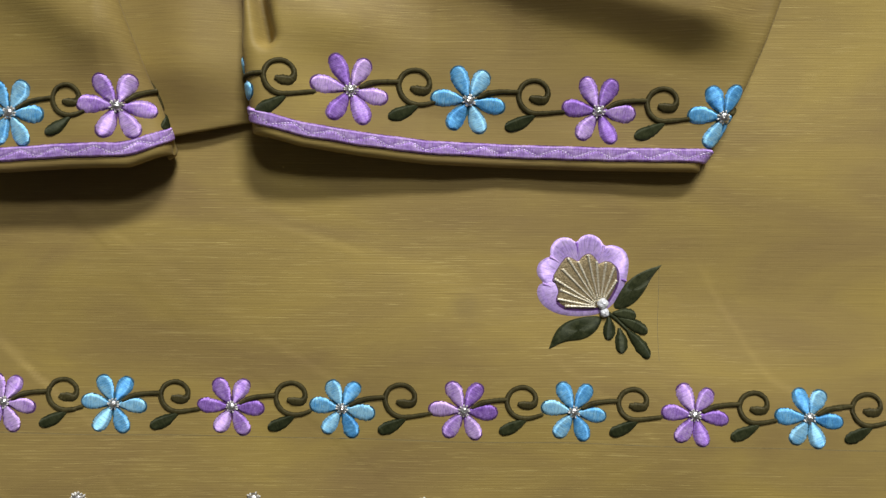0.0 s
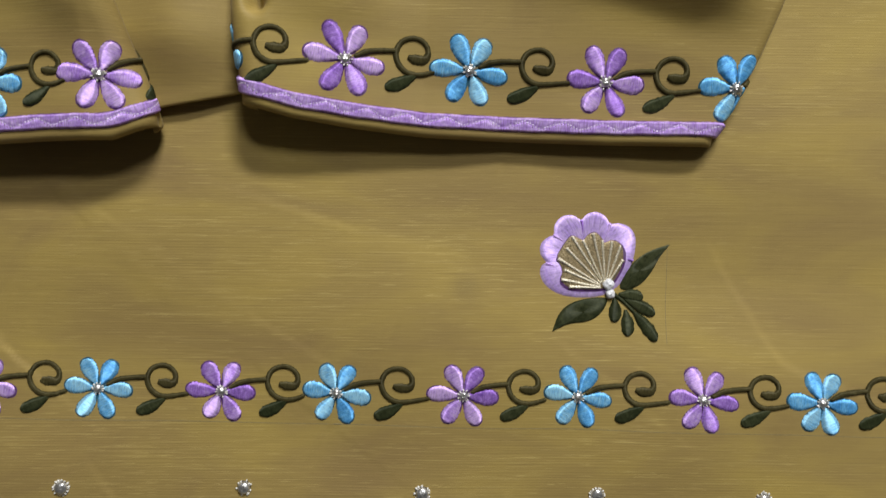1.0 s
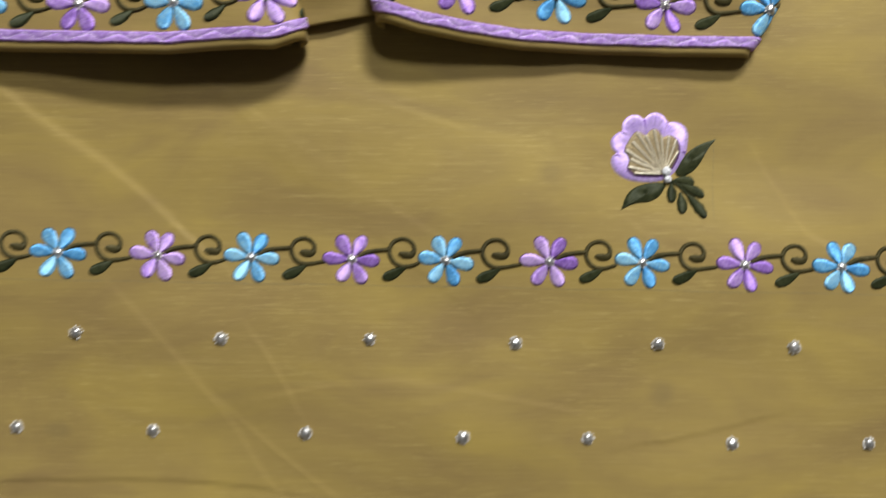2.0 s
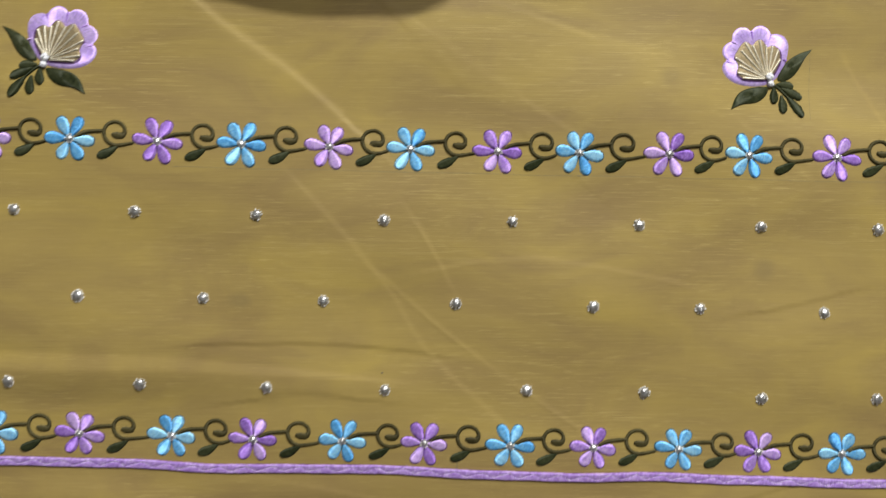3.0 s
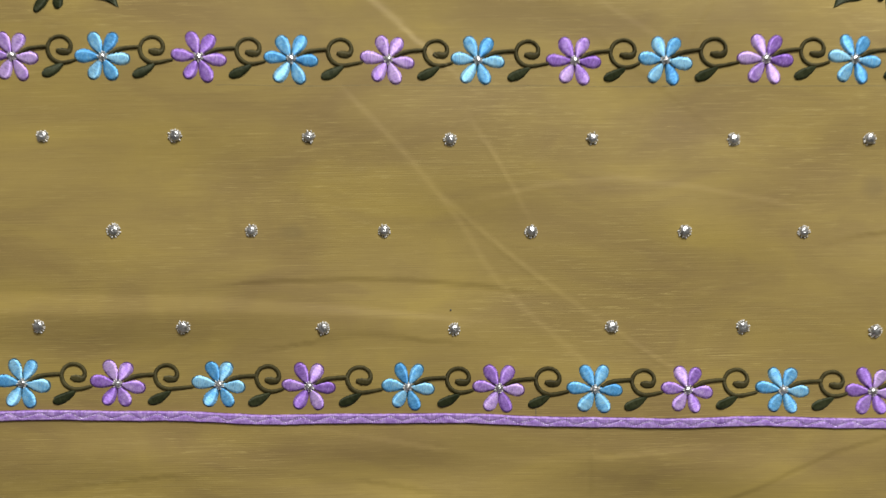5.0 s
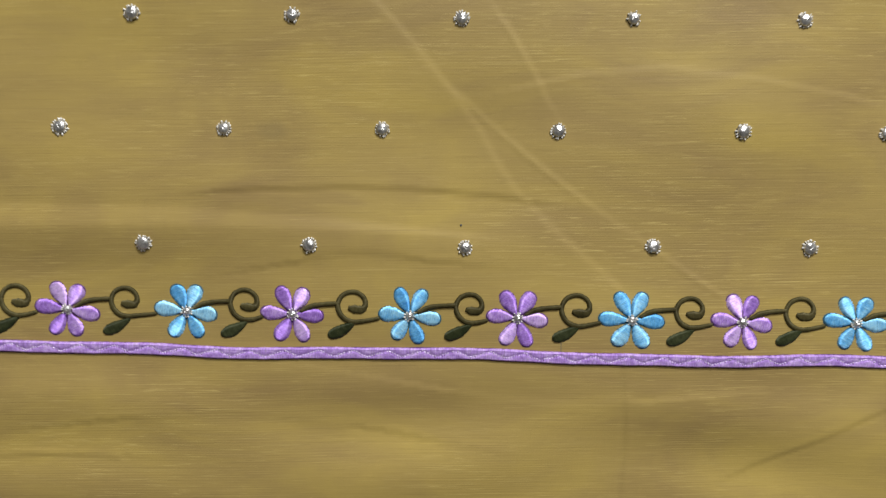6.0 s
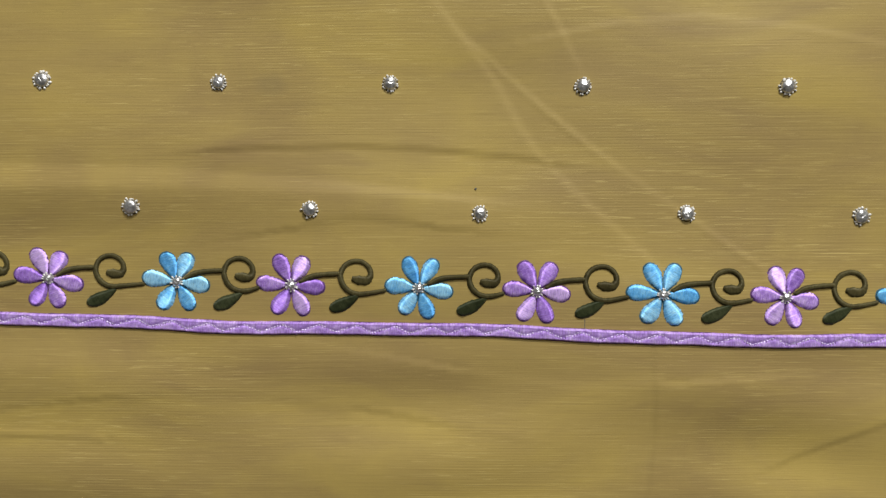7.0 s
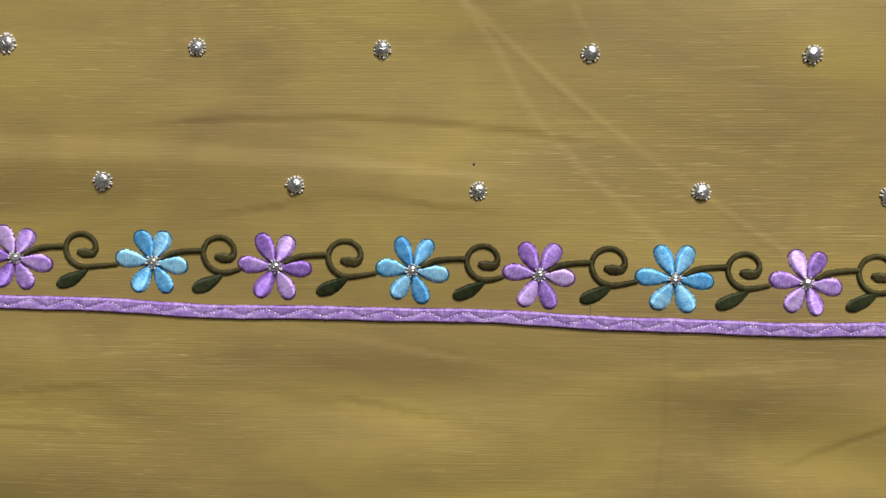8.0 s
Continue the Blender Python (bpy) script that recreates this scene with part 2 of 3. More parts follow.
BAND_LOW = line_at([(-330, -104), (-254, -103), (-201, -102), (-149, -102.5), (-97, -105), (-80, -106.2)])


def rise(x, y):
    """Height of the lying front panel, in millimetres."""
    x, y = np.asarray(x, float), np.asarray(y, float)
    z = 1.35 * np.sin(x / 27 + y / 41 + 0.6) * np.sin(y / 21 - x / 60 + 1.1)
    z = z + 0.5 * np.sin(x / 15 - y / 19 + 2.0) * np.sin(y / 33 + x / 47)
    z = z + 0.75 * np.sin(y / 5.5 + 0.9 * np.sin(x / 31)) * np.sin(x / 38 + 1.7) * step(-y, 142, 160)
    z = z + 0.10 * np.sin(y / 4.6 + 1.4 * np.sin(x / 26 + 0.5)) * np.sin(x / 29 + y / 50) * step(-y, -60, 20)
    z = z - 2.2 * step(x, -20, 55) * step(y, 4, 40)
    z = np.array(z)
    for pts, w, ridge, lift in CREASE_LINES:
        px, py = zip(*pts)
        m = 24 * w
        near = (x > min(px) - m) & (x < max(px) + m) & (y > min(py) - m) & (y < max(py) + m)
        if not near.any():
            continue
        xn, yn = x[near], y[near]
        d, s = to_line(xn, yn, pts)
        wear = 0.62 + 0.38 * np.sin(xn / 7.3 + yn / 5.1 + 9 * w) * np.sin(xn / 13.7 - yn / 17.9)
        z[near] += 1.9 * ridge * wear * np.exp(-(d / (0.5 * w)) ** 2) + 0.9 * lift * np.tanh(s * d / (0.6 * w)) * np.exp(-(d / (10 * w)) ** 2)
    top, low = BAND_TOP(x), BAND_LOW(x)
    slope = np.clip((top - y) / np.maximum(top - low, 0.4), 0, 1)
    z = z + 0.20 * (top - low) * slope * (1 - step(low - y, 0, 16)) * step(-x, 80, 110)
    return z


def on_panel(s, v, h):
    return np.stack([s, v, rise(s, v) + h], -1)


# ---- the setting ----
def slab(name, lo, hi, material, label, category):
    x0, y0, z0 = lo
    x1, y1, z1 = hi
    v = [(x, y, z) for x in (x0, x1) for y in (y0, y1) for z in (z0, z1)]
    f = [(0, 1, 3, 2), (4, 6, 7, 5), (0, 4, 5, 1), (2, 3, 7, 6), (0, 2, 6, 4), (1, 5, 7, 3)]
    ob = part(name, np.array(v) * 1000, f, material, smooth=False)
    return tagged(ob, label, category, kind="structure")


X0, X1, Y0, Y1, Z0, Z1 = -1.9, 1.9, -2.2, 1.6, -0.106, 2.6
slab("floor", (X0, Y0, Z0), (X1, Y1, -0.006), BOARD, "plain brown floor under the spread garment", "floor")
slab("ceiling", (X0, Y0, Z1), (X1, Y1, Z1 + 0.1), PLASTER, "plain dim grey ceiling", "ceiling")
slab("wall_west", (X0 - 0.1, Y0 - 0.1, Z0), (X0, Y1 + 0.1, Z1), PLASTER, "plain dim grey plaster wall", "wall")
slab("wall_east", (X1, Y0 - 0.1, Z0), (X1 + 0.1, Y1 + 0.1, Z1), PLASTER, "plain dim grey plaster wall", "wall")
slab("wall_south", (X0, Y0 - 0.1, Z0), (X1, Y0, Z1), PLASTER, "plain dim grey plaster wall", "wall")
# the casement's and the transom's openings go through the north wall
north = []
for x0, x1, z0, z1 in ((X0, 0.0, Z0, Z1), (0.8, X1, Z0, Z1), (0.0, 0.8, Z0, 0.95), (0.0, 0.8, 1.45, 1.9), (0.0, 0.8, 2.36, Z1)):
    north.append([(x, y, z) for x in (x0, x1) for y in (Y1, Y1 + 0.1) for z in (z0, z1)])
faces = []
for k in range(len(north)):
    faces += [tuple(k * 8 + i for i in q) for q in ((0, 1, 3, 2), (4, 6, 7, 5), (0, 4, 5, 1), (2, 3, 7, 6), (0, 2, 6, 4), (1, 5, 7, 3))]
tagged(part("wall_north", np.array(north).reshape(-1, 3) * 1000, faces, PLASTER, smooth=False),
       "dim grey plaster wall with a window opening", "wall", kind="structure")

# ---- the kurta ----
kurta = tagged(new("kurta"), "mustard slub-silk kurta with lilac and blue floral embroidery, spread flat", "garment")

# front panel: a fine sheet with a turned-down rim
NX, NY = 520, 416
gx, gy = np.meshgrid(np.linspace(-335, 190, NX), np.linspace(-245, 175, NY))
panel = on_panel(gx.ravel(), gy.ravel(), 0.0)
pf = grid_faces(NY, NX)
rim = [i for i in range(NX)] + [r * NX + NX - 1 for r in range(1, NY)] + [(NY - 1) * NX + c for c in range(NX - 2, -1, -1)] + [r * NX for r in range(NY - 2, 0, -1)]
low = panel[rim].copy()
low[:, 2] = -5.9
start = len(panel)
pf += [(rim[i], start + i, start + (i + 1) % len(rim), rim[(i + 1) % len(rim)]) for i in range(len(rim))]
part("front_panel", np.vstack([panel, low]), pf, CLOTH, kurta)


# ---- sleeves ----
class Sleeve:
    """A flattened tube of cloth: s runs across it, v along it, both along the cloth itself."""

    def __init__(self, left, right, cuff, top, rl, rr, rc):
        self.left, self.right, self.cuff, self.top = left, right, cuff, top
        self.rl, self.rr, self.rc = rl, rr, rc

    def base(self, s, v):
        c0 = self.cuff(s) + self.rc
        q0 = np.maximum(c0 - v, 0)
        w = np.where(q0 > 0, c0 + np.maximum(q0 - self.rc * np.pi, 0), v)
        a, b = self.left(w) + self.rl, self.right(w) - self.rr
        ql, qr = np.maximum(a - s, 0), np.maximum(s - b, 0)
        tl, tr = np.minimum(ql / self.rl, 2.7), np.minimum(qr / self.rr, 2.7)
        x = np.clip(s, a, b) - self.rl * np.sin(tl) + self.rr * np.sin(tr)
        dz = self.rl * (1 - np.cos(tl)) + self.rr * (1 - np.cos(tr))
        c = self.cuff(x) + self.rc
        q = np.maximum(c - v, 0)
        t = np.minimum(q / self.rc, np.pi)
        y = np.where(q > 0, c - self.rc * np.sin(t) + np.maximum(q - self.rc * np.pi, 0), v)
        z = self.top(x, y) - dz - self.rc * (1 - np.cos(t))
        return np.stack([x, y, np.maximum(z, rise(x, y) + 0.35)], -1)

    def __call__(self, s, v, h):
        s, v = np.asarray(s, float), np.asarray(v, float)
        p = self.base(s, v)
        du = self.base(s + 0.4, v) - self.base(s - 0.4, v)
        dv = self.base(s, v + 0.4) - self.base(s, v - 0.4)
        n = np.cross(du, dv)
        n = n / np.maximum(np.linalg.norm(n, axis=-1, keepdims=True), 1e-9)
        n = np.where(np.abs(n).sum(-1, keepdims=True) < 0.1, np.array([0, 0, 1.0]), n)
        return p + n * np.asarray(h, float)[..., None]

    def sheet(self, name, parent, far=190, cols=190):
        w = np.concatenate([np.linspace(-self.rc * np.pi - 18, -self.rc * np.pi, 4)[:-1], np.linspace(-self.rc * np.pi, 0, 12)[:-1],
                            np.linspace(0, 60, 70)[:-1], np.linspace(60, far - 70, 25)])
        f = np.linspace(0, 1, cols)
        rows = []
        for wi in w:
            mid = self.left(90.0) * (1 - f) + self.right(90.0) * f
            v = self.cuff(mid) + self.rc + wi
            w_eff = np.maximum(v, self.cuff(mid) + self.rc)
            a = self.left(w_eff) + self.rl - self.rl * 2.7
            b = self.right(w_eff) - self.rr + self.rr * 2.7
            rows.append(self.base(a + (b - a) * f, v))
        return part(name, np.concatenate(rows), grid_faces(len(w), cols), CLOTH, parent)


def right_top(x, y):
    z = line_at([(-70, 15.5), (-45, 16), (-34, 13.5), (-20, 10), (0, 6.6), (25, 5.2), (60, 5.0), (90, 5.6), (115, 6)])(x)
    d, s = to_line(x, y, [(-30, 153), (10, 142), (40, 133), (75, 125), (100, 122), (130, 124)])
    z = z + np.where(s < 0, 8.5 * np.exp(-(d / 9.0) ** 2), 8.5 * np.exp(-(d / 26) ** 2)) * step(x, -25, 30) * (1 - step(x, 78, 102))
    d, s = to_line(x, y, [(-53, 150), (-51, 126), (-48, 113)])
    z = z - 8.0 * np.exp(-(d / 2.4) ** 2)
    z = z + 3.0 * np.exp(-((x + 28) / 16) ** 2 - ((y - 118) / 10) ** 2)
    z = z + 0.12 * np.maximum(y - 92, 0) * step(x, -15, 15)
    return z + 0.35 * np.sin(x / 7 + y / 11) * np.sin(y / 9 - x / 23)


def left_top(x, y):
    z = line_at([(-260, 9), (-150, 13), (-120, 15.5), (-95, 17.5), (-82, 15), (-70, 14)])(x)
    d, s = to_line(x, y, [(-150, 150), (-120, 128), (-98, 112)])
    z = z + 2.2 * np.exp(-(d / 8) ** 2)
    z = z + 0.2 * np.maximum(y - 94, 0)
    return z + 0.4 * np.sin(x / 9 + y / 13) * np.sin(y / 8 - x / 30)


right_sleeve = Sleeve(line_at([(70, -51), (85, -52), (99, -54.5), (110, -56), (124, -56), (190, -60)]),
                      line_at([(60, 77), (78, 85), (84, 89.3), (94, 94.2), (105, 99.2), (118, 103.6), (132, 107.5), (190, 122)]),
                      line_at([(-60, 87), (-52, 84.5), (-37, 81), (-20, 79), (1, 77.3), (26, 77), (54, 77), (90, 77.6)]),
                      right_top, 6.0, 3.6, 2.3)
left_sleeve = Sleeve(line_at([(60, -250), (190, -250)]),
                     line_at([(60, -75), (78, -76.8), (82, -77.5), (89, -79.6), (99, -83.6), (109, -86.8), (122, -91), (190, -108)]),
                     line_at([(-250, 70), (-126, 70.3), (-106, 72), (-88, 73), (-81, 76), (-75, 78.5), (-70, 79)]),
                     left_top, 5.0, 5.5, 2.3)
right_sleeve.sheet("sleeve", kurta)
left_sleeve.sheet("sleeve", kurta)


def under_layer(name, x0, x1, edge, top, nx=70, ny=50, far=185):
    """A cloth layer below the sleeves with a thin folded front edge."""
    f = np.linspace(0, 1, nx)
    rows = []
    for k, w in enumerate(np.concatenate([[0.9, 0.25, 0.0, 0.25], np.linspace(0.9, far - 90, ny)])):
        x = x0 + (x1 - x0) * f
        y = edge(x) + w
        z = top(x, y) - (1.5, 1.2, 0.7, 0.2)[k] if k < 4 else top(x, y)
        rows.append(np.stack([x, y, np.maximum(z, rise(x, y) + 0.2)], -1))
    return part(name, np.concatenate(rows), grid_faces(len(rows), nx), CLOTH, kurta)


under_layer("side_panel", -112, -38, line_at([(-112, 78), (-79, 83.6), (-69, 85.6), (-55, 88.6), (-38, 92)]),
            lambda x, y: 2.6 + 3.2 * step(y, 84, 108) + (1.5 + 2.5 * step(y, 86, 106)) * np.exp(-((x + 71 + (y - 86) * 0.1) / 12) ** 2))
under_layer("sleeve_underside", -44, 83, line_at([(-44, 85), (-20, 82), (10, 80.4), (83, 80)]),
            lambda x, y: rise(x, y) + 1.8)
under_layer("sleeve_underside", -250, -84, line_at([(-250, 74), (-126, 74), (-84, 77)]), lambda x, y: rise(x, y) + 1.8)


# ---- embroidery ----
rng = random.Random(11)


def place(at, turn, scale, flip=1):
    """Pattern millimetres to cloth millimetres."""
    c, s = math.cos(radians(turn)), math.sin(radians(turn))

    def go(a, b):
        a, b = np.asarray(a, float) * scale * flip, np.asarray(b, float) * scale
        return at[0] + a * c - b * s, at[1] + a * s + b * c
    return go


def drop_shape(base, tip, width, blunt=0.7, grow=0.0, nr=11, nc=9, height=0.75, lift=0.05, bend=0.0):
    """A raised satin-stitched drop from its narrow base to its wide round tip: a, b, h, uv and faces."""
    (x0, y0), (x1, y1) = base, tip
    ln = math.hypot(x1 - x0, y1 - y0)
    ux, uy = (x1 - x0) / ln, (y1 - y0) / ln
    t = 1 - (1 - np.linspace(0, 1, nr)) ** 1.25
    peak = blunt
    w = np.where(t < peak, 0.22 + 0.78 * np.sin(np.clip(t / peak, 0, 1) * np.pi / 2) ** 1.1,
                 np.sqrt(np.maximum(1 - ((t - peak) / (1 - peak)) ** 2, 0)) * 0.97 + 0.03)
    w = w * width / 2 * np.array([1 + rng.uniform(-0.08, 0.06) for _ in t]) + grow
    thread = np.array([rng.uniform(-0.05, 0.05) for _ in t])[:, None]
    r = t * (ln + 2 * grow) - grow
    q = np.linspace(-1, 1, nc)
    R, Q = np.meshgrid(r, q, indexing="ij")
    W = w[:, None] * Q
    side = bend * np.sin(np.clip(R / ln, 0, 1) * np.pi)
    a = x0 + ux * R - uy * (W + side)
    b = y0 + uy * R + ux * (W + side)
    dome = (1 - np.abs(Q) ** 4.0) ** 0.6
    end = np.minimum(1, np.minimum((R - r[0] + 0.15) / 1.2, (r[-1] - R + 0.12) / 0.9))
    h = lift + (height + thread) * dome * np.sqrt(np.clip(end, 0, 1)) - 0.12 * (dome < 0.01)
    return a.ravel(), b.ravel(), h.ravel(), np.stack([R.ravel(), W.ravel()], -1), grid_faces(nr, nc)


def cord_shape(pts, widths, height=0.7, lift=0.05, n=6, nc=6, rough=0.05, square=2.2, lip=0.0):
    """A raised cord along a line; widths at its points."""
    line = smooth_line(pts, n)
    wide = np.interp(np.linspace(0, len(pts) - 1, len(line)), range(len(pts)), widths)
    wide = wide * np.array([1 + rng.uniform(-rough, rough) for _ in wide])
    d = np.gradient(line, axis=0)
    d = d / np.maximum(np.linalg.norm(d, axis=1, keepdims=True), 1e-6)
    run = np.concatenate([[0], np.cumsum(np.linalg.norm(np.diff(line, axis=0), axis=1))])
    q = np.linspace(-1, 1, nc + 1)
    Q = np.tile(q, (len(line), 1))
    W = Q * wide[:, None] / 2
    a = line[:, :1] - d[:, 1:] * W
    b = line[:, 1:] + d[:, :1] * W
    h = lift + height * (1 - np.abs(Q) ** square) ** 0.6 - 0.12 * (np.abs(Q) > 0.99) + 0.3 * lip * np.exp(-((np.abs(Q) - 0.78) / 0.13) ** 2)
    h[0], h[-1] = 0.0, 0.0
    return a.ravel(), b.ravel(), h.ravel(), np.stack([np.tile(run[:, None], (1, nc + 1)).ravel(), W.ravel()], -1), grid_faces(len(line), nc + 1)


def sew(name, shapes, surface, go, material, parent, label="", raise_by=0.0):
    """One mesh from one or more pattern shapes, laid on a surface."""
    vs, fs, uvs, start = [], [], [], 0
    for a, b, h, uv, f in shapes:
        s, v = go(a, b)
        vs.append(surface(s, v, h + raise_by))
        fs += [tuple(i + start for i in q) for q in f]
        uvs.append(uv)
        start += len(a)
    return part(name, np.concatenate(vs), fs, material, parent, label, np.concatenate(uvs))


def knot_shape(at, radius, height, lobes, seed, lift=0.2, rings=6, seg=14, uneven=0.04):
    """A small lumpy wound knot."""
    rr = random.Random(seed)
    ph = rr.uniform(0, 6)
    a, b, h, uv = [], [], [], []
    for i in range(rings):
        f = i / (rings - 1)
        for j in range(seg):
            g = 2 * math.pi * j / seg
            rad = radius * math.sin(f * math.pi / 2) * (1 + 0.1 * math.sin(lobes * g + ph) * f * (lobes > 0) + rr.uniform(-uneven, uneven))
            a.append(at[0] + rad * math.cos(g))
            b.append(at[1] + rad * math.sin(g))
            h.append(lift + height * math.cos(f * math.pi / 2) ** 0.8 * (1 + 3 * uneven * math.sin(3 * g + ph + 2 * f)) - 0.3 * (f > 0.99))
            uv.append((a[-1], b[-1]))
    return np.array(a), np.array(b), np.array(h), np.array(uv), grid_faces(rings, seg, True)


PETALS = [(118, 11.0), (63, 10.6), (-5, 11.2), (-64, 10.8), (-121, 10.7), (176, 11.6)]


def flower(surface, at, colour, turn=0.0, scale=1.0):
    """A six-petalled flower: outline stitches with painted edge shade, petals, a silver knot."""
    go = place(at, turn + rng.uniform(-3, 3), scale * rng.uniform(0.98, 1.02))
    petals = []
    for ang, ln in PETALS:
        g = radians(ang + rng.uniform(-3.5, 3.5))
        ln *= rng.uniform(0.95, 1.04)
        petals.append(((1.7 * math.cos(g), 1.7 * math.sin(g)), (ln * math.cos(g), ln * math.sin(g)), rng.uniform(5.2, 5.9), rng.uniform(-0.25, 0.25)))
    # dark rim: outline stitches, with the petals' edge shadow painted in
    edge = [drop_shape(p, q, w, 0.66, 0.46, 17, 5, 0.2, 0.04, k) for p, q, w, k in petals]
    thing = sew("embroidered_flower", edge, surface, go, PURPLE_EDGE if colour == "p" else BLUE_EDGE, kurta,
                "lilac six-petalled satin-stitch flower" if colour == "p" else "sky-blue six-petalled satin-stitch flower")
    for p, q, w, k in petals:
        sew("petal", [drop_shape(p, q, w, 0.66, 0, 25, 9, 0.55, 0.12, k)], surface, go, PURPLE if colour == "p" else BLUE, thing)
    bead = sew("centre_bead", [knot_shape((0, 0), 1.55, 1.1, 0, rng.random(), 0.45, 7, 16, 0.02)], surface, go, SILVER, thing, "small polished silver bead")
    ring = []
    for k in range(11):
        g = 2 * math.pi * k / 11 + rng.uniform(-0.2, 0.2)
        r0, r1 = rng.uniform(1.3, 1.6), rng.uniform(1.9, 2.5)
        ring.append(drop_shape((r0 * math.cos(g), r0 * math.sin(g)), (r1 * math.cos(g), r1 * math.sin(g)), rng.uniform(0.45, 0.75), 0.5, 0, 6, 6, rng.uniform(0.35, 0.6), 0.55))
    sew("stitched_rim", ring, surface, go, KNOT, bead, "ragged pale thread stitches")


SCROLL = [(17.8, 2.6), (19.9, 2.0), (22.6, 2.0), (23.8, 3.8), (23.2, 6.2), (21.0, 7.9), (18.2, 8.0), (15.6, 6.6), (14.2, 3.6), (14.9, 0.6),
          (16.8, -1.5), (19.4, -2.5), (22.6, -2.3), (27.2, -0.9)]
SCROLL_WIDE = [1.4, 3.2, 2.9, 1.9, 1.6, 1.6, 1.65, 1.75, 1.85, 1.85, 1.85, 1.85, 1.7, 1.3]


def scroll(surface, at, to, turn=0.0, scale=1.0, leafy=True):
    """The curled stem between two flowers, with its leaf."""
    span = math.hypot(to[0] - at[0], to[1] - at[1])
    way = math.degrees(math.atan2(to[1] - at[1], to[0] - at[0]))
    fit = min(1.0, span / 36.0)
    go = place(at, way + turn, fit)
    size = rng.uniform(0.9, 1.01)
    cx, cy = 19.3, 2.2
    shift = rng.uniform(-0.5, 0.7)
    curl = [(cx + shift + (a - cx) * size, cy + (b - cy) * size) for a, b in SCROLL[:-1]] + [(span / fit - 9.9, -0.9)]
    stem = [(2.4, 0.9), (5.6, 2.6), (9.5, 3.5), (curl[8][0] + 0.3, curl[8][1] + 0.4)]
    k = rng.uniform(-0.3, 0.3)
    thing = sew("vine_scroll", [cord_shape(curl, SCROLL_WIDE, 0.6, 0.05, 9, 6, 0.09), cord_shape(stem, [1.2, 1.9, 1.6, 1.5], 0.55, 0.3, 9, 6, 0.09)],
                surface, go, VINE, kurta, "dark olive embroidered curling stem")
    sew("leaf", [drop_shape((20.8, -2.5 + k), (11.7, -7.4 + k), 4.3, 0.66, 0, 24, 9, 0.55, 0.08, 0.4)], surface, go, LEAF, thing, "dark green leaf")


UPPER_X = [-316, -279.5, -244, -206.5, -171, -133, -98, -60, -24.5, 14.7, 50, 88.5, 125, 161]
UPPER_Y = line_at([(-316, -3.2), (-133, -2.6), (-60, -2), (50, 0), (161, 1)])
LOWER_X = [-313, -276, -239, -199, -163, -124, -88, -50, -13, 25.5, 61, 99, 135, 171]
upper = [(x, float(UPPER_Y(x))) for x in UPPER_X]
lower = [(x, -131.2) for x in LOWER_X]
for row, first in ((upper, "b"), (lower, "p")):
    for i, c in enumerate(row):
        flower(on_panel, c, first if i % 2 == 0 else ("p" if first == "b" else "b"), 0.0, 0.92)
        if i + 1 < len(row):
            scroll(on_panel, c, row[i + 1])

right_row = [(-62.5, 98), (-23, 98.5), (13, 97), (53, 95.2), (91.5, 94.5), (128, 93)]
left_row = [(-195, 86), (-158, 87), (-123.5, 88), (-91, 90.8), (-56, 96)]
for i, c in enumerate(right_row[:5]):
    flower(right_sleeve, c, "bp"[i % 2], 0.0, 0.97)
    scroll(right_sleeve, c, right_row[i + 1])
for i, c in enumerate(left_row[:4]):
    flower(left_sleeve, c, "bp"[i % 2] if i else "b", 0.0, 0.96)
    scroll(left_sleeve, c, left_row[i + 1])


# ---- the single blossoms ----
def pad_shape(outline, centre, height, lift, rings=7, rounding=0.35):
    """A stitched pad with a free outline, its rim rounded down."""
    o = np.array(outline, float)
    for _ in range(2):
        n = np.roll(o, -1, 0)
        o = np.stack([o * 0.75 + n * 0.25, o * 0.25 + n * 0.75], 1).reshape(-1, 2)
    c = np.array(centre, float)
    f = 1 - (1 - np.linspace(0.02, 1, rings)) ** 1.6
    p = c + (o - c)[None] * f[:, None, None]
    h = lift + height * np.clip((1 - f) / rounding, 0, 1) ** 0.5
    h[-1] = lift - 0.1
    H = np.tile(h[:, None], (1, len(o)))
    ang = np.tile(np.arange(len(o)) * 0.35, (rings, 1))
    uv = np.stack([ang.ravel(), (f[:, None] * np.linalg.norm(o - c, axis=1)).ravel()], -1)
    return p[..., 0].ravel(), p[..., 1].ravel(), H.ravel(), uv, grid_faces(rings, len(o), True)


BLOOM = [(-1.3, -2.0), (-6.8, -2.9), (-14.1, -2.4), (-19.3, 0.3), (-21.5, 4.2), (-20.7, 7.2), (-19.0, 7.6), (-21.6, 10.2), (-21.4, 13.7), (-18.8, 15.8),
         (-17.2, 16.0), (-17.6, 19.2), (-15.2, 22.2), (-11.4, 22.5), (-9.2, 20.6), (-7.6, 23.0), (-4.6, 23.8), (-1.6, 22.4), (-0.2, 19.8), (2.4, 20.6),
         (6.1, 19.4), (8.0, 16.4), (8.0, 11.8), (7.0, 7.2), (4.6, 2.6), (2.0, 0.0)]
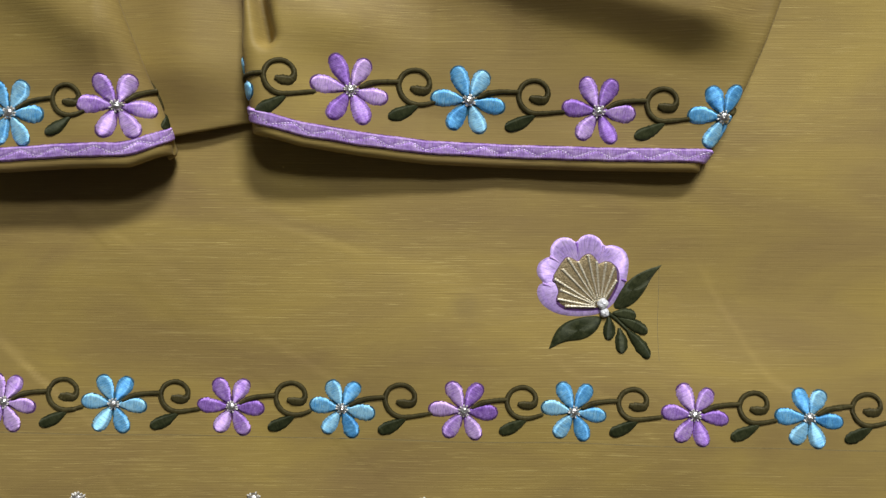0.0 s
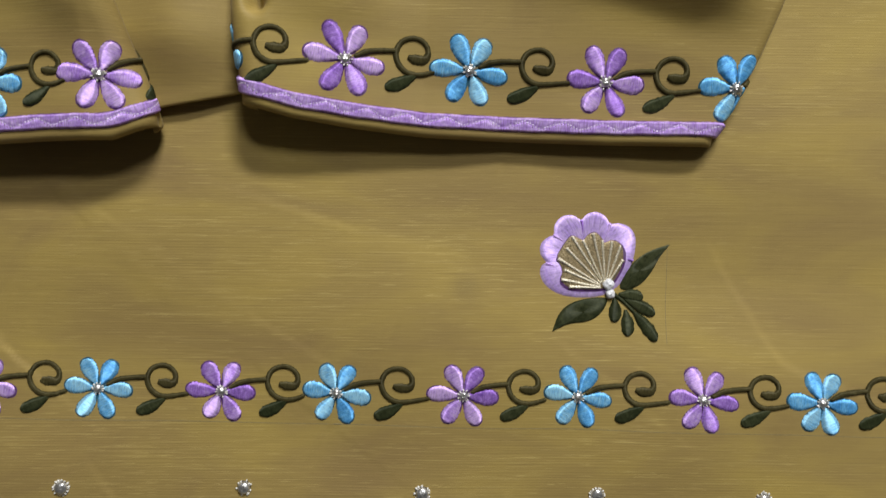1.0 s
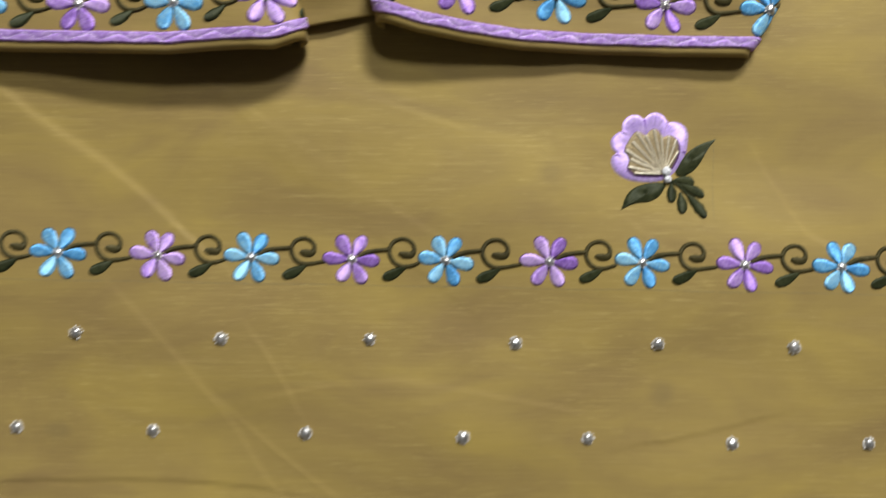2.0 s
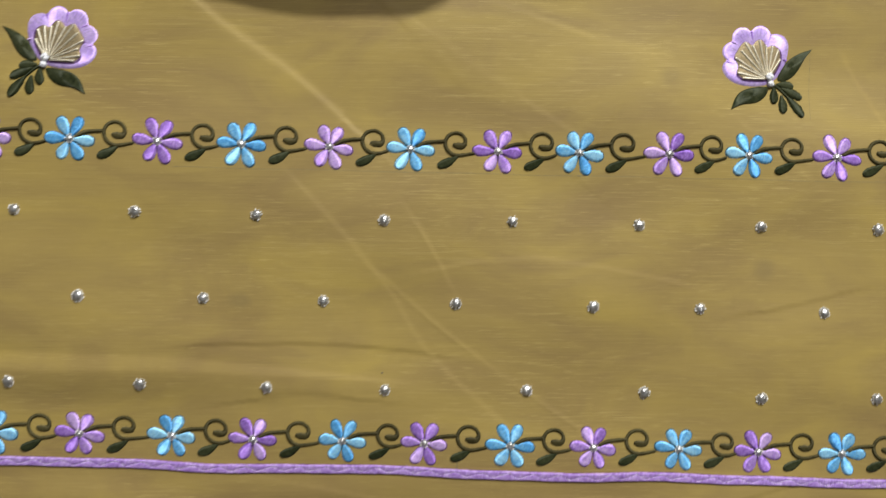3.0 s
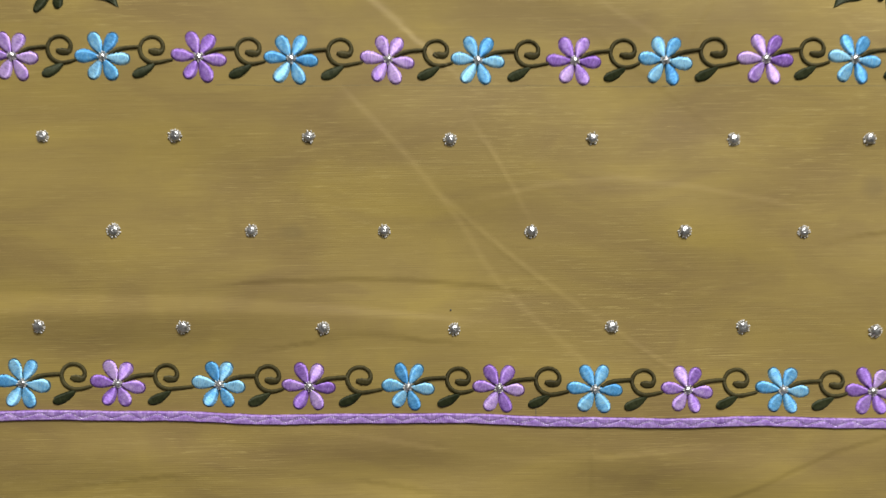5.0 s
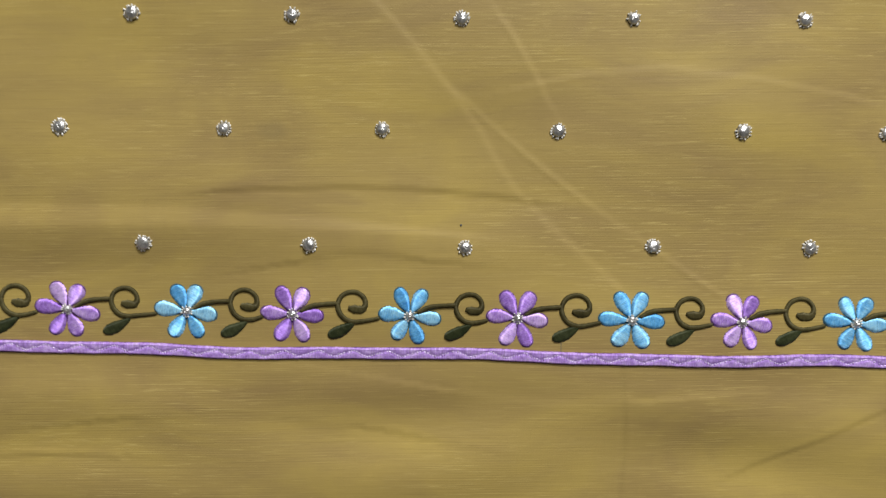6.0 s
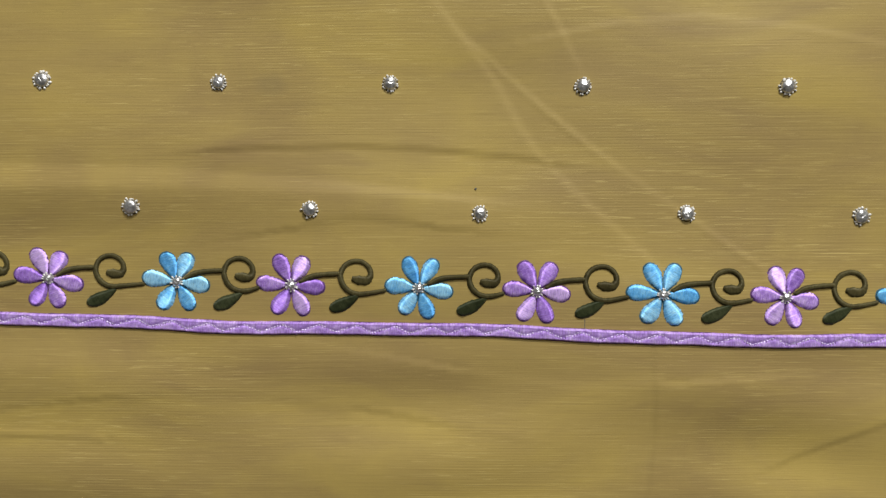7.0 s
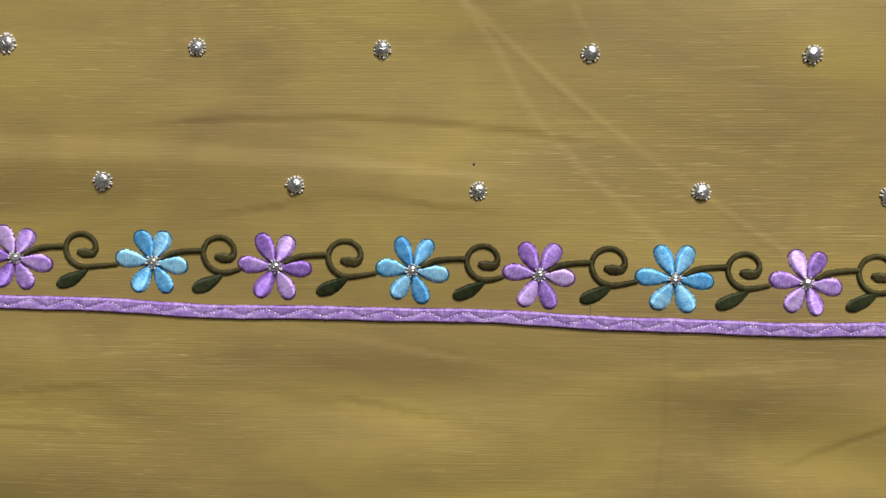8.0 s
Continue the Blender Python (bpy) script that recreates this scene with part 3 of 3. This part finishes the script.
FAN = [(-1.6, 0.0), (-7.0, -0.4), (-12.4, -0.2), (-15.4, 2.6), (-14.2, 5.4), (-16.8, 9.4), (-15.2, 12.2), (-13.8, 14.6), (-12.2, 16.6), (-9.8, 15.6), (-8.4, 14.8),
       (-7.0, 17.0), (-4.6, 17.8), (-2.6, 15.8), (-1.8, 14.2), (0.0, 15.4), (2.6, 15.0), (4.3, 12.8), (4.6, 8.2), (2.6, 3.8), (0.6, 1.0)]
LEAF_UP = [(3.2, 0.2), (4.6, 4.6), (8.0, 9.2), (12.5, 12.4), (18.6, 14.5), (18.6, 14.5), (15.4, 10.2), (13.4, 5.6), (10.2, 1.6), (6.0, -0.3)]
LEAF_DOWN = [(0.0, -2.4), (-5.0, -2.5), (-11.4, -4.2), (-15.0, -7.4), (-16.9, -13.2), (-16.9, -13.2), (-12.2, -10.7), (-5.9, -10.1), (-2.2, -7.9), (-0.2, -4.6)]
SPRIG = [((3.3, -1.4), (11.0, -2.2)), ((5.2, -2.8), (14.7, -7.2)), ((8.0, -6.4), (15.3, -15.2)), ((5.6, -6.0), (6.6, -14.0)), ((2.2, -2.6), (2.3, -9.9))]
RIBS = [(-12.4, 0.6), (-14.8, 2.8), (-14.0, 5.8), (-16.0, 9.2), (-13.6, 12.4), (-12.0, 16.0), (-8.6, 15.0), (-5.6, 17.2), (-2.6, 15.2), (0.4, 15.0), (3.2, 13.6), (4.2, 9.4)]


SEAMS = [((-19.6, 7.5), (-15.6, 6.2)), ((-17.6, 16.1), (-14.0, 14.2)), ((-9.2, 21.0), (-8.6, 16.4)), ((-0.3, 20.3), (-1.6, 15.6)), ((7.4, 9.0), (5.4, 9.6))]


def bead_cord(base, tip, wide, lift):
    """A rib of metal thread, beaded along its run."""
    (x0, y0), (x1, y1) = base, tip
    ln = math.hypot(x1 - x0, y1 - y0)
    n = max(8, int(ln / 0.45))
    pts = [(x0 + (x1 - x0) * i / n, y0 + (y1 - y0) * i / n) for i in range(n + 1)]
    return cord_shape(pts, [wide * (0.5 + 0.5 * i / n) * (1.25 if i % 2 else 0.6) for i in range(n + 1)], 0.55, lift, 2, 6)


def blossom(at, flip):
    go = place(at, 0, 1.012, flip)
    thing = sew("embroidered_blossom", [pad_shape(BLOOM, (-6.5, 9.5), 0.75, 0.06, 9, 0.3)], on_panel, go, LILAC, kurta,
                "scalloped lilac satin-stitch blossom with gold fan")
    rim = [(-6.5 + (x + 6.5) * 1.035, 9.5 + (y - 9.5) * 1.035) for x, y in BLOOM]
    sew("outline", [pad_shape(rim, (-6.5, 9.5), 0.12, 0.03, 4)], on_panel, go, PURPLE_EDGE, thing)
    edge = [(-5.0 + (x + 5.0) * 1.06, 7.5 + (y - 7.5) * 1.06) for x, y in FAN]
    sew("fan_border", [pad_shape(edge, (-5.0, 7.5), 0.15, 0.78, 5, 0.15)], on_panel, go, PURPLE_EDGE, thing, "dark purple stitched border round the fan")
    for notch, inner in SEAMS:
        sew("lobe_seam", [cord_shape([notch, ((notch[0] * 2 + inner[0]) / 3 + 0.2, (notch[1] * 2 + inner[1]) / 3), inner], [0.9, 0.7, 0.4], 0.1, 0.72, 5, 4)], on_panel, go, PURPLE, thing, "deeper purple seam between two lobes")
    sew("gold_fan", [pad_shape(FAN, (-5.0, 7.5), 0.35, 0.85, 6, 0.2)], on_panel, go, BRONZE, thing, "bronze and gold metallic thread fan")
    for tip in RIBS:
        base = (-0.9 + tip[0] * 0.10, 0.5 + tip[1] * 0.10)
        sew("rib", [bead_cord(base, tip, 1.25, 1.0)], on_panel, go, GOLD, thing, "pale gold beaded thread rib")
    for shape, mid in ((LEAF_UP, (9.5, 6.2)), (LEAF_DOWN, (-7.6, -7.0))):
        sew("leaf", [pad_shape(shape, mid, 0.7, 0.1, 7, 0.6)], on_panel, go, LEAF, thing, "dark green satin-stitch leaf")
    sew("sprig_stem", [cord_shape([(0.8, -0.8), (4.5, -3.2), (9.0, -7.4)], [1.5, 1.3, 1.0], 0.6)], on_panel, go, LEAF, thing)
    for base, tip in SPRIG:
        sew("leaflet", [drop_shape(base, tip, 4.2, 0.64, 0, 20, 7, 0.7, 0.1, 0.2)], on_panel, go, LEAF, thing, "dark green leaflet")
    sew("knot", [knot_shape((-0.1, 1.7), 1.9, 1.6, 4, 3.0, 0.6), knot_shape((0.7, -1.3), 1.5, 1.4, 4, 5.0, 0.5)], on_panel, go, WHITE, thing,
        "white silver thread knot")


blossom((58.4, 33.2), 1)
blossom((-255, 29.5), -1)

# ---- silver studs in three rows ----
STUDS = [[(-320, -34.5), (-268, -34), (-216, -33.3), (-164, -33), (-108.5, -33.5), (-52.5, -32.2), (3, -32), (57.5, -31), (109, -30.6), (162, -30)],
         [(-289, -70), (-240, -70.5), (-186.5, -70), (-134, -69.5), (-76, -69), (-16, -68.3), (32, -68), (87, -68), (140, -67)],
         [(-322, -109), (-269, -108.5), (-212.7, -108.4), (-157.5, -108), (-106, -108), (-43.5, -106.6), (9, -106.3), (61, -107), (113, -106)]]
for row in STUDS:
    for c in row:
        go = place(c, rng.uniform(0, 60), rng.uniform(0.90, 1.02))
        stud = sew("silver_stud", [knot_shape((0, 0), 2.15, 1.25, 0, rng.random(), 0.3, 9, 24, 0.012)], on_panel, go, SILVER, kurta,
                   "round polished silver stud held by pale thread")
        # dark disc paints the shade under the stud and between its rim stitches
        sew("stud_shade_disc", [knot_shape((0, 0), 2.55, 0.3, 0, rng.random(), 0.1, 4, 18)], on_panel, go, STUD_SHADE, stud, "dark disc painting the shade under the stud")
        ring = []
        for k in range(16):
            g = 2 * math.pi * k / 16 + rng.uniform(-0.12, 0.12)
            r0, r1 = rng.uniform(1.9, 2.2), rng.uniform(2.5, 3.1)
            if rng.random() < 0.9:
                ring.append(drop_shape((r0 * math.cos(g), r0 * math.sin(g)), (r1 * math.cos(g + 0.1), r1 * math.sin(g + 0.1)), rng.uniform(0.6, 0.95), 0.5, 0, 6, 6, rng.uniform(0.5, 0.9), 0.12))
        sew("stitched_rim", ring, on_panel, go, KNOT, stud, "ragged pale thread stitches")


# ---- piping with its decorative stitch ----
def piping(surface, xs, ys, wide, period, label, loose, groove):
    pts = list(zip(xs, ys))
    go = place((0, 0), 0, 1)
    n = len(pts)
    amp = wide * 0.27

    def wave(x):
        u = (x / period) % 1.0
        return amp * np.where(u < 0.6, u / 0.3 - 1, 1 - (u - 0.6) / 0.2)
    # the stitch line draws a groove into the satin strip
    a, b, h, uv, f = cord_shape(pts, [wide * (1 + 0.05 * math.sin(i * 1.9)) for i in range(n)], 0.85, 0.1, 8, 14, 0.03, 3.4, 0.8)
    h = h - groove * np.exp(-((uv[:, 1] - wave(a)) / 0.5) ** 2) * np.clip(h / 0.7, 0, 1)
    band = sew("piping", [(a, b, h, uv, f)], surface, go, PIPING, kurta, label)
    # wider dark strip underneath paints the shade at the piping's edges
    sew("seam_edge", [cord_shape(pts, [wide + 0.9] * n, 0.16, 0.05, 3, 4)], surface, go, PURPLE_EDGE, band, "dark purple strip painting the shade along the piping")
    line = line_at(pts)
    dash, shade_dash = [], []
    x = xs[0]
    while x < xs[-1]:
        y, y2 = float(line(x) + wave(x)), float(line(x + 0.5) + wave(x + 0.5))
        y, y2 = y + rng.uniform(-loose, loose), y2 + rng.uniform(-loose, loose)
        if rng.random() < 0.9:
            dash.append(drop_shape((x, y), (x + 0.55, y2), 0.62, 0.5, 0, 5, 5, 0.3, 0.92 - groove))
        # dark dash below the stitch, painting in its shade
        if rng.random() < 0.8:
            u, w = x + rng.uniform(-0.1, 0.1), y - rng.uniform(0.3, 0.45)
            shade_dash.append(drop_shape((u, w), (u + 0.12, w - 0.5), 0.45, 0.5, 0, 4, 4, 0.16, 0.97 - 0.7 * groove))
        x += 0.85
    sew("decorative_stitch", dash, surface, go, STITCH, band, "pale wavy machine stitch")
    sew("needle_marks", shade_dash, surface, go, PURPLE_EDGE, band, "dark purple dashes painting the shade below the stitches")


hx = list(np.arange(-334, 189, 6.0))
piping(on_panel, hx, [-144.3 + 0.35 * math.sin(x / 23) + 0.2 * math.sin(x / 9) for x in hx], 4.0, 11.5, "purple satin piping with a wavy stitch line", 0.34, 0.34)
rx_ = list(np.arange(-64, 97, 4.0))
piping(right_sleeve, rx_, [float(right_sleeve.cuff(x)) + 5.0 for x in rx_], 4.2, 11.5, "purple satin piping along the sleeve cuff", 0.1, 0.2)
lx_ = list(np.arange(-246, -69, 4.0))
piping(left_sleeve, lx_, [float(left_sleeve.cuff(x)) + 5.2 for x in lx_], 4.2, 11.5, "purple satin piping along the sleeve cuff", 0.1, 0.2)

# ---- tailor's marks left on the cloth ----
go = place((0, 0), 0, 1)
sew("chalk_line", [cord_shape([(x, -12.6 + (x + 130) * 0.012 + 0.15 * math.sin(x)) for x in range(-200, 186, 7)], [0.55] * 56, 0.03, 0.03, 2, 2)],
    on_panel, go, CHALK, kurta, "faint grey tailor's chalk guide line")
sew("chalk_line", [cord_shape([(76.3, 48), (76.6, 38), (76.5, 28), (77, 17)], [0.4] * 4, 0.03, 0.03, 4, 2)], on_panel, go, CHALK, kurta, "faint grey tailor's chalk guide line")
sew("pen_mark", [cord_shape([(-73.2, -139.4), (-73.3, -142.4)], [0.5, 0.4], 0.03, 0.03, 3, 2)], on_panel, go, PEN, kurta, "short dark pen tick")
for x, y, r in ((-107.5, -100.6, 0.4),):
    sew("lint_speck", [knot_shape((x, y), r, 0.25, 3, x, 0.05, 4, 7)], on_panel, go, PEN, kurta, "tiny dark lint speck")
